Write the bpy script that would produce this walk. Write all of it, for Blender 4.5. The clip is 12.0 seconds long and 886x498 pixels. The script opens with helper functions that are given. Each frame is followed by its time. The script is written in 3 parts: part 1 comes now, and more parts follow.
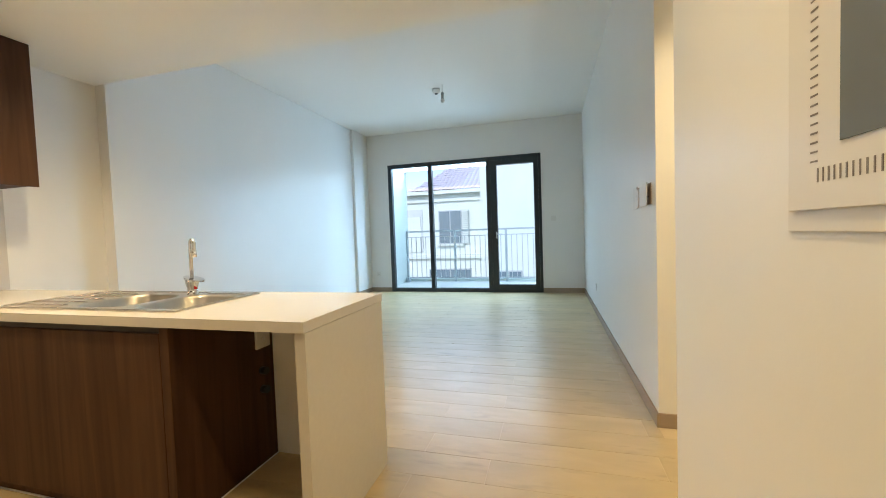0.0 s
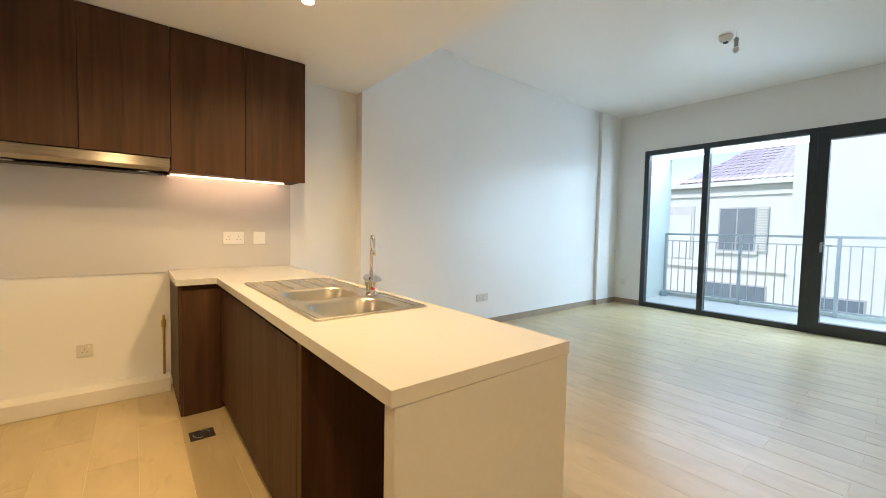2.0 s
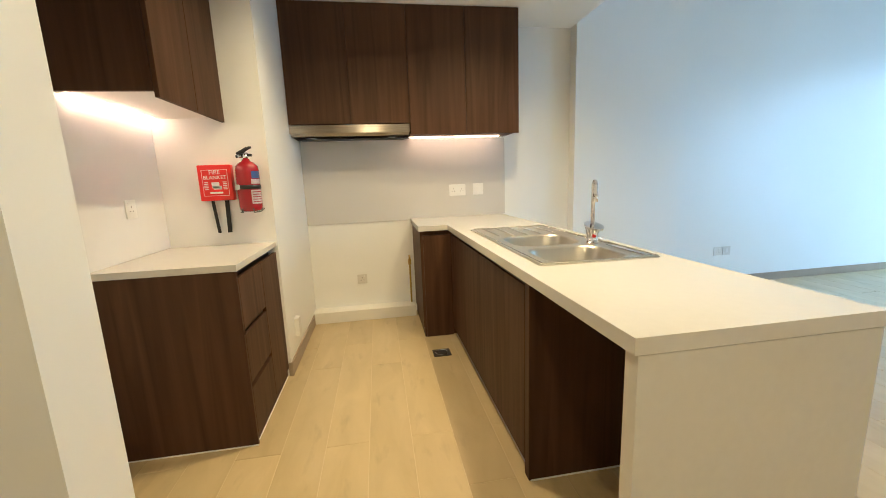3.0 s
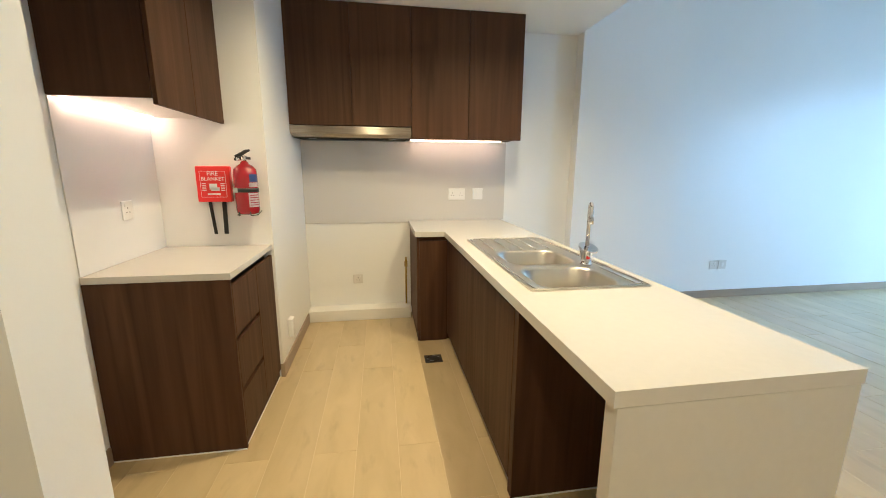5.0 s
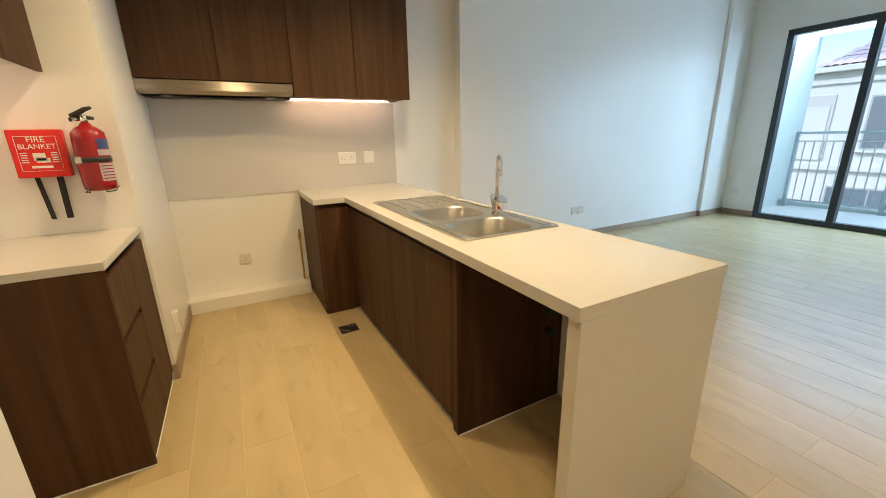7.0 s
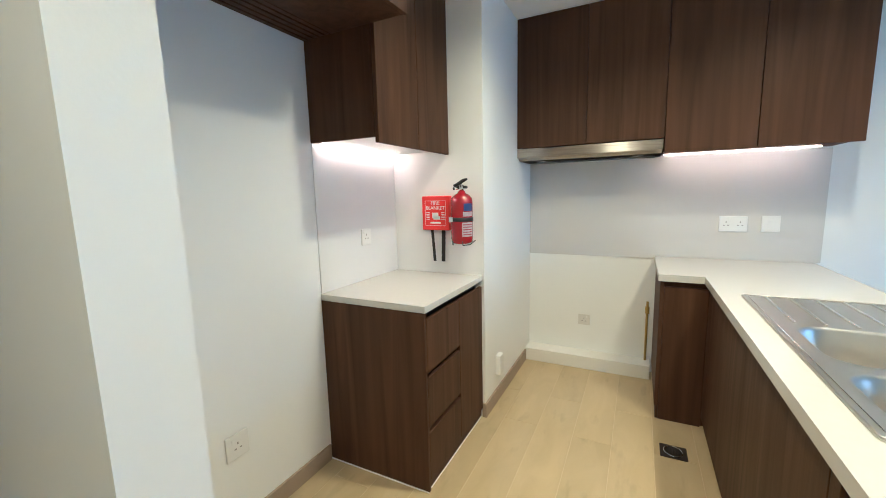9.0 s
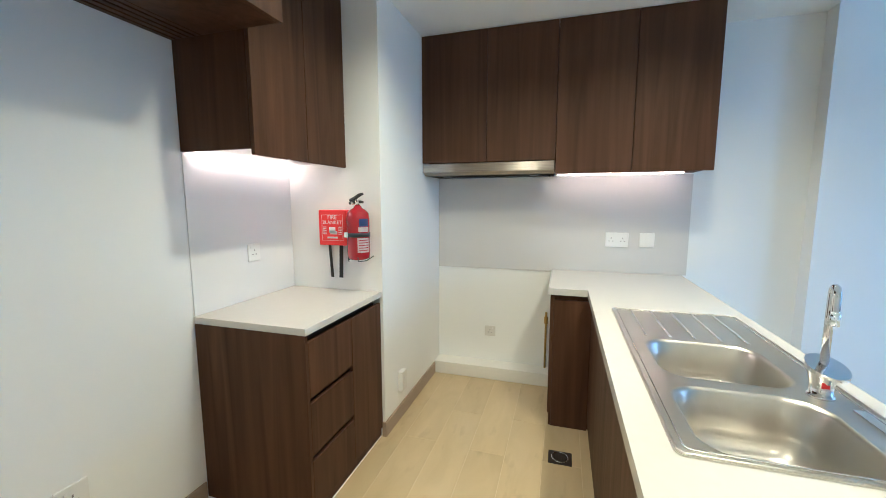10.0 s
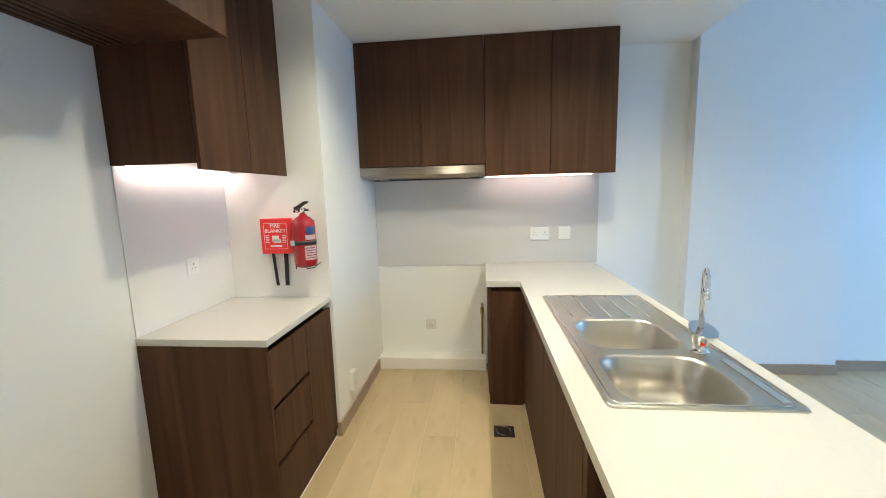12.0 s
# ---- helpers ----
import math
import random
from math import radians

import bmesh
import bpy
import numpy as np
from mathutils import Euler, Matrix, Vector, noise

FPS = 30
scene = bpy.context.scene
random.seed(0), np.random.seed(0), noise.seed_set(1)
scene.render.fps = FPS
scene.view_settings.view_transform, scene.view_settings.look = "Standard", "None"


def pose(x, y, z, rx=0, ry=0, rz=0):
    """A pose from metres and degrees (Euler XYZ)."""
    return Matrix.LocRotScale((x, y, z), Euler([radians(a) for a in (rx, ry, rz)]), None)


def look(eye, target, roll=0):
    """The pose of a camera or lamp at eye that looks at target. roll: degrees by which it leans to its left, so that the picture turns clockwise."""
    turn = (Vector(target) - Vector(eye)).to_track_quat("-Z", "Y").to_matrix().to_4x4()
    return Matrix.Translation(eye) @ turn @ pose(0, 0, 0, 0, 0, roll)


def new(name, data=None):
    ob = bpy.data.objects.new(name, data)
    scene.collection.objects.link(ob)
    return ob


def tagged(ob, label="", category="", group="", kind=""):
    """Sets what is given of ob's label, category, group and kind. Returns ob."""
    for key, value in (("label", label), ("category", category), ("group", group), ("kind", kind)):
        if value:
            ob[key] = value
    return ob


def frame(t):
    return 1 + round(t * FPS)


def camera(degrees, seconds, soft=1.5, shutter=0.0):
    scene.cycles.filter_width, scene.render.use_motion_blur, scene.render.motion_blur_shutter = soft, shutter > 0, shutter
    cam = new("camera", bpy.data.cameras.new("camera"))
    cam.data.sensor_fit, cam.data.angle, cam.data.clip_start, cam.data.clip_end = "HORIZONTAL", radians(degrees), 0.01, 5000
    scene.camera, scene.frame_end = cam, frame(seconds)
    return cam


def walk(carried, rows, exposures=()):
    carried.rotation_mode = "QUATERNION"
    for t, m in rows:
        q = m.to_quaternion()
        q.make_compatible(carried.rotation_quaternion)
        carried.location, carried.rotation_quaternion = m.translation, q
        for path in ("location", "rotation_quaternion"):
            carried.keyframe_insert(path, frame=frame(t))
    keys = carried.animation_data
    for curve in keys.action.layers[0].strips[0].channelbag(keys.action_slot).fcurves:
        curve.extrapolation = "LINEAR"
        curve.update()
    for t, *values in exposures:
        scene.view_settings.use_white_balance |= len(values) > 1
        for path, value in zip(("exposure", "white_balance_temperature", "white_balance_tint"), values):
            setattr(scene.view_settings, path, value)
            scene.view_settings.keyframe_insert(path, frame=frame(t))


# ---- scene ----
cam = camera(97.4, 12.0, 0.95)
PATH = [
    (0, (-0.116, 0.09, 1.198), (-0.65, 2.016, 1.115), -2.0),
    (0.5, (-0.109, 0.215, 1.198), (-0.636, 2.143, 1.131), -0.9),
    (1, (-0.104, 0.45, 1.244), (-0.647, 2.375, 1.222), 1.9),
    (1.5, (-0.14, 0.656, 1.241), (-0.91, 2.502, 1.241), 3.0),
    (2, (-0.253, 0.834, 1.251), (-1.814, 2.08, 1.15), 1.1),
    (2.5, (-0.288, 0.801, 1.254), (-2.193, 1.364, 1.025), -1.3),
    (3, (-0.267, 0.752, 1.243), (-2.212, 1.065, 0.893), -2.2),
    (3.2, (-0.263, 0.743, 1.238), (-2.21, 1.024, 0.876), -2.2),
    (4.8, (-0.289, 0.75, 1.359), (-2.238, 1.01, 0.991), -0.7),
    (5, (-0.277, 0.78, 1.362), (-2.212, 1.094, 0.966), 0.3),
    (5.5, (-0.251, 0.777, 1.367), (-2.079, 1.435, 0.893), 2.1),
    (6, (-0.267, 0.668, 1.332), (-1.904, 1.642, 0.723), 0.8),
    (6.5, (-0.297, 0.558, 1.302), (-1.859, 1.622, 0.649), -0.8),
    (7, (-0.346, 0.557, 1.314), (-2.042, 1.46, 0.758), -1.2),
    (7.5, (-0.427, 0.702, 1.34), (-2.357, 1.042, 0.938), -1.8),
    (7.7, (-0.448, 0.774, 1.361), (-2.414, 0.855, 1.003), -1.9),
    (9.3, (-0.719, 0.968, 1.405), (-2.468, 0.039, 1.125), -1.4),
    (9.5, (-0.741, 1.014, 1.43), (-2.538, 0.171, 1.179), -0.6),
    (10, (-0.785, 1.11, 1.43), (-2.682, 0.525, 1.185), -0.1),
    (10.5, (-0.784, 1.13, 1.427), (-2.714, 0.713, 1.109), 0.1),
    (11, (-0.752, 1.127, 1.427), (-2.687, 0.795, 1.046), 0.2),
    (11.5, (-0.726, 1.112, 1.438), (-2.663, 0.782, 1.064), -0.5),
    (12, (-0.619, 1.014, 1.496), (-2.589, 0.816, 1.213), -1.6),
]
EXPOSURES = [(0.0, 1.51, 5750, 14), (1.0, 1.47, 5700, 15), (1.5, 1.49, 5800, 15), (2.0, 1.52, 6250, 19), (2.5, 1.53, 6100, 16), (3.0, 1.60, 5200, 11), (3.2, 1.61, 5100, 11), (5.0, 1.60, 5000, 12),
             (5.5, 1.56, 5250, 12), (6.0, 1.45, 5650, 13), (6.5, 1.40, 5750, 13), (7.0, 1.39, 5850, 14), (7.5, 1.52, 5400, 13), (9.5, 1.66, 4150, 9), (11.0, 1.53, 4200, 9), (11.5, 1.53, 4250, 10), (12.0, 1.59, 4350, 10)]
walk(cam, [(t, look(eye, target, roll)) for t, eye, target, roll in PATH], EXPOSURES)

# ---- world and lights ----
world = bpy.data.worlds.new("sky")
scene.world = world
world.use_nodes = True
wn = world.node_tree.nodes
sky = wn.new("ShaderNodeTexSky")
sky.sky_type, sky.sun_disc = "NISHITA", False
sky.sun_elevation, sky.sun_rotation = radians(45), radians(206)
world.node_tree.links.new(sky.outputs[0], wn["Background"].inputs[0])
wn["Background"].inputs[1].default_value = 0.09

sun = new("sun", bpy.data.lights.new("sun", "SUN"))
sun.data.energy, sun.data.angle, sun.data.color = 1.1, radians(0.5), (1.0, 0.97, 0.92)
sun.matrix_world = look((-4, -8, 9), (0, 0, 0))


def area_lamp(name, eye, target, w, h, power, colour, spread=180):
    d = bpy.data.lights.new(name, "AREA")
    d.shape, d.size, d.size_y, d.energy, d.color = "RECTANGLE", w, h, power, colour
    d.spread = radians(spread)
    ob = new(name, d)
    ob.matrix_world = look(eye, target)
    return ob


def spot_lamp(name, x, y, z, power, colour):
    d = bpy.data.lights.new(name, "SPOT")
    d.energy, d.color, d.spot_size, d.spot_blend, d.shadow_soft_size = power, colour, radians(154), 0.9, 0.055
    ob = new(name, d)
    ob.matrix_world = look((x, y, z), (x, y, z - 1))
    return ob


WARM = (1.0, 0.70, 0.31)
SKY = (0.565, 0.825, 0.98)
LED = (1.0, 0.60, 0.33)
DOWNLIGHTS = [(-2.60, 1.66, 44), (-1.42, 1.66, 35), (-2.30, 0.72, 52), (-0.30, 0.66, 30), (1.0, 2.07, 42)]
# Unseen area lamps outside the doors, added to stand in for skylight.
area_lamp("sky_fill_over_balcony", (-1.8, 8.95, 3.35), (-1.8, 5.2, 0.3), 4.6, 1.5, 78, SKY)
area_lamp("sky_fill_beside_balcony", (0.70, 9.30, 1.65), (0.70, 5.0, 1.65), 1.66, 3.1, 66, SKY)
for dx, dy, watts in DOWNLIGHTS:
    spot_lamp("downlight_lamp", dx, dy, 2.562, watts, WARM)

# ---- materials ----
def material(name, colour, rough=0.5, metal=0.0, second=None, scale=(1, 1, 1), freq=3.0, mix=0.5, bump=0.0, bump_freq=60.0,
             rough_var=0.0, by_object=0.0, detail=6.0, coat=0.0, swirl=0.0, knots=0.0, gloss=0.5):
    """A surface of two close colours mixed by large and fine noise, with fine relief."""
    m = bpy.data.materials.new(name)
    m.use_nodes = True
    nt = m.node_tree
    n, l = nt.nodes, nt.links
    p = n["Principled BSDF"]
    p.inputs["Roughness"].default_value, p.inputs["Metallic"].default_value = rough, metal
    p.inputs["Coat Weight"].default_value, p.inputs["Coat Roughness"].default_value = coat, 0.08
    p.inputs["Specular IOR Level"].default_value = gloss
    second = second or tuple(c * 0.93 for c in colour)
    tc = n.new("ShaderNodeTexCoord")
    mp = n.new("ShaderNodeMapping")
    mp.inputs["Scale"].default_value = scale
    l.new(tc.outputs["Object"], mp.inputs[0])
    src = mp.outputs[0]
    info = n.new("ShaderNodeObjectInfo")
    if by_object:
        add = n.new("ShaderNodeVectorMath")
        mul = n.new("ShaderNodeMath")
        mul.operation, mul.inputs[1].default_value = "MULTIPLY", 37.0
        l.new(info.outputs["Random"], mul.inputs[0])
        l.new(src, add.inputs[0])
        l.new(mul.outputs[0], add.inputs[1])
        src = add.outputs[0]
    big = n.new("ShaderNodeTexNoise")
    big.inputs["Scale"].default_value, big.inputs["Detail"].default_value = freq, detail
    big.inputs["Distortion"].default_value = swirl
    l.new(src, big.inputs["Vector"])
    ramp = n.new("ShaderNodeMapRange")
    ramp.inputs[1].default_value, ramp.inputs[2].default_value = 0.5 - mix * 0.5, 0.5 + mix * 0.5
    l.new(big.outputs[0], ramp.inputs[0])
    mx = n.new("ShaderNodeMix")
    mx.data_type = "RGBA"
    mx.inputs[6].default_value, mx.inputs[7].default_value = (*colour, 1), (*second, 1)
    l.new(ramp.outputs[0], mx.inputs[0])
    out = mx.outputs[2]
    if by_object:
        hsv = n.new("ShaderNodeHueSaturation")
        rg = n.new("ShaderNodeMapRange")
        rg.inputs[3].default_value, rg.inputs[4].default_value = 1 - by_object, 1 + by_object
        l.new(info.outputs["Random"], rg.inputs[0])
        l.new(rg.outputs[0], hsv.inputs["Value"])
        l.new(out, hsv.inputs["Color"])
        out = hsv.outputs[0]
    if knots:
        kn = n.new("ShaderNodeTexNoise")
        kn.inputs["Scale"].default_value, kn.inputs["Detail"].default_value = 4.5, 3
        l.new(src, kn.inputs["Vector"])
        kr = n.new("ShaderNodeMapRange")
        kr.inputs[1].default_value, kr.inputs[2].default_value = 0.60, 0.78
        kr.inputs[3].default_value, kr.inputs[4].default_value = 0.0, knots
        l.new(kn.outputs[0], kr.inputs[0])
        km = n.new("ShaderNodeMix")
        km.data_type = "RGBA"
        km.inputs[7].default_value = (*[c * 0.45 for c in second], 1)
        l.new(kr.outputs[0], km.inputs[0])
        l.new(out, km.inputs[6])
        out = km.outputs[2]
    l.new(out, p.inputs["Base Color"])
    if rough_var:
        rr_ = n.new("ShaderNodeMapRange")
        rr_.inputs[3].default_value, rr_.inputs[4].default_value = rough - rough_var, rough + rough_var
        l.new(big.outputs[0], rr_.inputs[0])
        l.new(rr_.outputs[0], p.inputs["Roughness"])
    if bump:
        fine = n.new("ShaderNodeTexNoise")
        fine.inputs["Scale"].default_value, fine.inputs["Detail"].default_value = bump_freq, 3
        l.new(src, fine.inputs["Vector"])
        b = n.new("ShaderNodeBump")
        b.inputs["Strength"].default_value, b.inputs["Distance"].default_value = bump, 0.004
        l.new(fine.outputs[0], b.inputs["Height"])
        l.new(b.outputs[0], p.inputs["Normal"])
    return m


def glowing(name, colour, strength):
    m = bpy.data.materials.new(name)
    m.use_nodes = True
    p = m.node_tree.nodes["Principled BSDF"]
    p.inputs["Emission Color"].default_value, p.inputs["Emission Strength"].default_value = (*colour, 1), strength
    p.inputs["Base Color"].default_value = (0.8, 0.8, 0.8, 1)
    return m


def glass(name, rough=0.0, tint=(1, 1, 1)):
    m = bpy.data.materials.new(name)
    m.use_nodes = True
    p = m.node_tree.nodes["Principled BSDF"]
    p.inputs["Transmission Weight"].default_value, p.inputs["Roughness"].default_value = 1.0, rough
    p.inputs["Base Color"].default_value, p.inputs["IOR"].default_value = (*tint, 1), 1.05
    return m


M_WALL = material("satin_white_paint", (0.83, 0.83, 0.81), 0.34, second=(0.80, 0.80, 0.785), freq=0.9, bump=0.06, bump_freq=90, rough_var=0.05)
M_CEIL = material("satin_ceiling_paint", (0.90, 0.90, 0.885), 0.30, second=(0.88, 0.88, 0.865), freq=0.7, bump=0.02, bump_freq=12)
M_MATT = material("matt_cream_paint", (0.78, 0.76, 0.71), 0.6, second=(0.74, 0.72, 0.67), freq=2.5, bump=0.15, bump_freq=120)
M_PLANK = material("wood_look_tile", (0.54, 0.425, 0.235), 0.32, second=(0.45, 0.350, 0.180), scale=(0.9, 2.6, 1), freq=3.0, mix=0.45, bump=0.05, bump_freq=40, by_object=0.065, swirl=0.6, rough_var=0.08, knots=0.42, gloss=0.95)
M_SKIRT = material("wood_look_skirting_tile", (0.36, 0.28, 0.20), 0.45, second=(0.31, 0.24, 0.17), scale=(0.6, 0.6, 6), freq=4, mix=0.6, bump=0.05)
M_GROUT = material("pale_grout", (0.66, 0.55, 0.36), 0.8, second=(0.58, 0.48, 0.30), freq=9, bump=0.2)
M_WOOD = material("walnut_laminate", (0.094, 0.046, 0.0225), 0.55, second=(0.040, 0.0190, 0.0095), scale=(5.5, 5.5, 0.26), freq=2.8, swirl=1.1, mix=0.55, detail=10.0, gloss=0.18, bump=0.06, bump_freq=50, rough_var=0.06, by_object=0.06)
# Near-black colour carries the shade inside channels, drawer gaps and the grille.
M_DARK = material("recess_shade", (0.018, 0.011, 0.008), 0.5, second=(0.012, 0.008, 0.006))
M_STONE = material("white_quartz", (0.60, 0.585, 0.55), 0.22, second=(0.57, 0.555, 0.52), freq=40, mix=0.7, rough_var=0.04)
M_SPLASH = material("grey_glass_splashback", (0.61, 0.59, 0.565), 0.13, second=(0.59, 0.57, 0.545), freq=1.0, coat=0.5)
M_SPLASHW = material("white_glass_splashback", (0.78, 0.77, 0.765), 0.12, second=(0.76, 0.75, 0.745), freq=1.0, coat=0.5)
M_STEEL = material("brushed_steel", (0.64, 0.615, 0.56), 0.29, 1.0, second=(0.59, 0.565, 0.51), scale=(1, 5, 1), freq=3, rough_var=0.02)
M_HOOD = material("dull_steel", (0.50, 0.46, 0.41), 0.33, 1.0, second=(0.34, 0.31, 0.27), scale=(1, 1, 22), freq=8, rough_var=0.05)
for node in M_HOOD.node_tree.nodes:
    if node.type == "BSDF_PRINCIPLED":
        along = M_HOOD.node_tree.nodes.new("ShaderNodeCombineXYZ")
        along.inputs[2].default_value = 1.0
        M_HOOD.node_tree.links.new(along.outputs[0], node.inputs["Tangent"])
        node.inputs["Anisotropic"].default_value = 0.97
M_CHROME = material("chrome", (0.78, 0.78, 0.79), 0.07, 1.0, second=(0.74, 0.74, 0.75))
M_ALU = material("black_aluminium", (0.026, 0.037, 0.044), 0.38, second=(0.021, 0.030, 0.036), bump=0.04)
M_PLASTIC = material("white_plastic", (0.76, 0.75, 0.725), 0.32, second=(0.74, 0.73, 0.705))
M_WARM_EDGE = material("warm_lit_edge_brown", (0.42, 0.33, 0.26), 0.7, second=(0.36, 0.28, 0.21), freq=20)
M_PLATE = material("greyed_plastic", (0.68, 0.66, 0.62), 0.4, second=(0.64, 0.62, 0.58))
M_PIN = material("dark_socket_hole", (0.24, 0.22, 0.21), 0.6)
M_RED = material("red_painted_steel", (0.33, 0.007, 0.014), 0.22, second=(0.29, 0.006, 0.012), coat=0.4)
M_REDP = material("red_plastic", (0.72, 0.022, 0.016), 0.32, second=(0.66, 0.02, 0.015))
M_BLACK = material("black_plastic", (0.015, 0.015, 0.015), 0.45, second=(0.022, 0.022, 0.022))
M_STRAP = material("black_webbing", (0.02, 0.02, 0.02), 0.85, second=(0.03, 0.03, 0.03), bump=0.4, bump_freq=300)
M_WHITE = material("printed_white", (0.85, 0.85, 0.85), 0.5)
M_LABEL = material("printed_label", (0.47, 0.41, 0.42), 0.5, second=(0.40, 0.25, 0.26), freq=60, mix=0.4)
M_BLUE = material("printed_blue", (0.03, 0.05, 0.17), 0.4)
M_BRASS = material("brass_pipe", (0.55, 0.38, 0.10), 0.35, 0.9, second=(0.42, 0.28, 0.07), freq=20)
M_STUCCO = material("pale_stucco", (0.62, 0.68, 0.63), 0.85, second=(0.57, 0.63, 0.58), freq=0.6, bump=0.3, bump_freq=30)
M_BALC = material("balcony_tile", (0.60, 0.58, 0.54), 0.6, second=(0.55, 0.53, 0.49), freq=3, bump=0.1)
M_RAIL = material("grey_steel_rail", (0.38, 0.43, 0.44), 0.45, 0.0, second=(0.35, 0.40, 0.41))
M_TILEG = material("mauve_grey_roof_tile", (0.50, 0.49, 0.56), 0.8, second=(0.43, 0.42, 0.48), freq=1.5, mix=0.8, bump=0.1, bump_freq=12)
M_TILEW = material("pale_roof_tile", (0.68, 0.60, 0.56), 0.8, second=(0.60, 0.53, 0.49), freq=1.5, mix=0.8, bump=0.3, bump_freq=12)
# Pane colour is lifted to hold the haze of the bright distance.
M_PANE = material("hazy_window_glass", (0.15, 0.21, 0.25), 0.15, second=(0.12, 0.18, 0.21))
M_LOUVRE = material("grey_louvre", (0.52, 0.57, 0.55), 0.6)
M_GROUND = material("pale_paving", (0.50, 0.47, 0.42), 0.9, second=(0.43, 0.40, 0.36), freq=0.4, bump=0.2, bump_freq=8)
M_GLASS = glass("clear_glass")
M_LEDS = glowing("led_diffuser", LED, 11.0)
M_LAMP = glowing("downlight_diffuser", (1.0, 0.78, 0.5), 5.0)
# Paler copy of the sink steel; highlights on pressed edges put into colour.
M_RIB = material("highlight_steel", (0.86, 0.85, 0.82), 0.20, 1.0)
M_DRAIN = material("tarnished_steel", (0.075, 0.062, 0.062), 0.32, 0.6, second=(0.05, 0.042, 0.042), freq=30)
M_METER = material("tinted_cover", (0.16, 0.17, 0.16), 0.18, second=(0.14, 0.15, 0.14))

# ---- building helpers ----
ORIGIN = {}


def box(bm, x0, x1, y0, y1, z0, z1, bevel=0.0, segments=2):
    made = bmesh.ops.create_cube(bm, size=1.0, matrix=Matrix.LocRotScale(
        ((x0 + x1) / 2, (y0 + y1) / 2, (z0 + z1) / 2), None, (abs(x1 - x0), abs(y1 - y0), abs(z1 - z0))))
    if bevel:
        edges = {e for v in made["verts"] for e in v.link_edges}
        bmesh.ops.bevel(bm, geom=list(edges), offset=bevel, segments=segments, affect="EDGES", profile=0.5)
    return bm


def tube(bm, points, radius, sides=14, caps=True):
    """A round bar through the points."""
    rings = []
    pts = [Vector(p) for p in points]
    for i, p in enumerate(pts):
        d = (pts[min(i + 1, len(pts) - 1)] - pts[max(i - 1, 0)]).normalized()
        a = d.orthogonal().normalized() if not rings else None
        if a is None:
            a = (prev - d * prev.dot(d)).normalized()
        prev, b = a, d.cross(a)
        r = radius[i] if isinstance(radius, (list, tuple)) else radius
        rings.append([bm.verts.new(p + r * (math.cos(k * math.tau / sides) * a + math.sin(k * math.tau / sides) * b)) for k in range(sides)])
    for r0, r1 in zip(rings, rings[1:]):
        for k in range(sides):
            f = bm.faces.new((r0[k], r0[(k + 1) % sides], r1[(k + 1) % sides], r1[k]))
            f.smooth = True
    if caps:
        bm.faces.new(rings[0][::-1])
        bm.faces.new(rings[-1])
    return bm


def rounded(x0, x1, y0, y1, r, n=5):
    """The corners of a rectangle with rounded corners, anticlockwise."""
    pts = []
    for cx, cy, a in ((x1 - r, y1 - r, 0), (x0 + r, y1 - r, 90), (x0 + r, y0 + r, 180), (x1 - r, y0 + r, 270)):
        for k in range(n + 1):
            t = radians(a + 90 * k / n)
            pts.append((cx + r * math.cos(t), cy + r * math.sin(t)))
    return pts


def slab(bm, outline, holes, z0, z1):
    """A flat plate with holes, of that thickness."""
    edges = []
    for loop in (outline, *holes):
        vs = [bm.verts.new((x, y, z0)) for x, y in loop]
        edges += [bm.edges.new((vs[i], vs[(i + 1) % len(vs)])) for i in range(len(vs))]
    faces = [g for g in bmesh.ops.triangle_fill(bm, edges=edges, use_beauty=True)["geom"] if isinstance(g, bmesh.types.BMFace)]
    up = bmesh.ops.extrude_face_region(bm, geom=faces)["geom"]
    bmesh.ops.translate(bm, verts=[g for g in up if isinstance(g, bmesh.types.BMVert)], vec=(0, 0, z1 - z0))
    bmesh.ops.recalc_face_normals(bm, faces=bm.faces[:])
    return bm


def mesh_of(name, bm, mat, at=(0, 0, 0)):
    bmesh.ops.translate(bm, verts=bm.verts[:], vec=-Vector(at))
    me = bpy.data.meshes.new(name)
    bm.to_mesh(me)
    bm.free()
    me.materials.append(mat)
    return me


def thing(name, at, label, category, group="", kind=""):
    ob = new(name)
    ob.empty_display_size = 0.05
    ob.location = at
    ORIGIN[ob.name] = Vector(at)
    return tagged(ob, label, category, group, kind)


def part(name, bm, mat, parent, label=""):
    at = ORIGIN[parent.name]
    ob = new(name, mesh_of(name, bm, mat, at))
    ob.parent = parent
    ORIGIN[ob.name] = at
    return tagged(ob, label)


def bpart(name, dims, mat, parent, label="", bevel=0.0015, segments=2):
    return part(name, box(bmesh.new(), *dims, bevel, segments), mat, parent, label)


def structure(name, boxes, mat, label, category, bevel=0.0):
    bm = bmesh.new()
    for b in boxes:
        box(bm, *b, bevel)
    ob = new(name, mesh_of(name, bm, mat))
    ORIGIN[ob.name] = Vector((0, 0, 0))
    return tagged(ob, label, category, "", "structure")


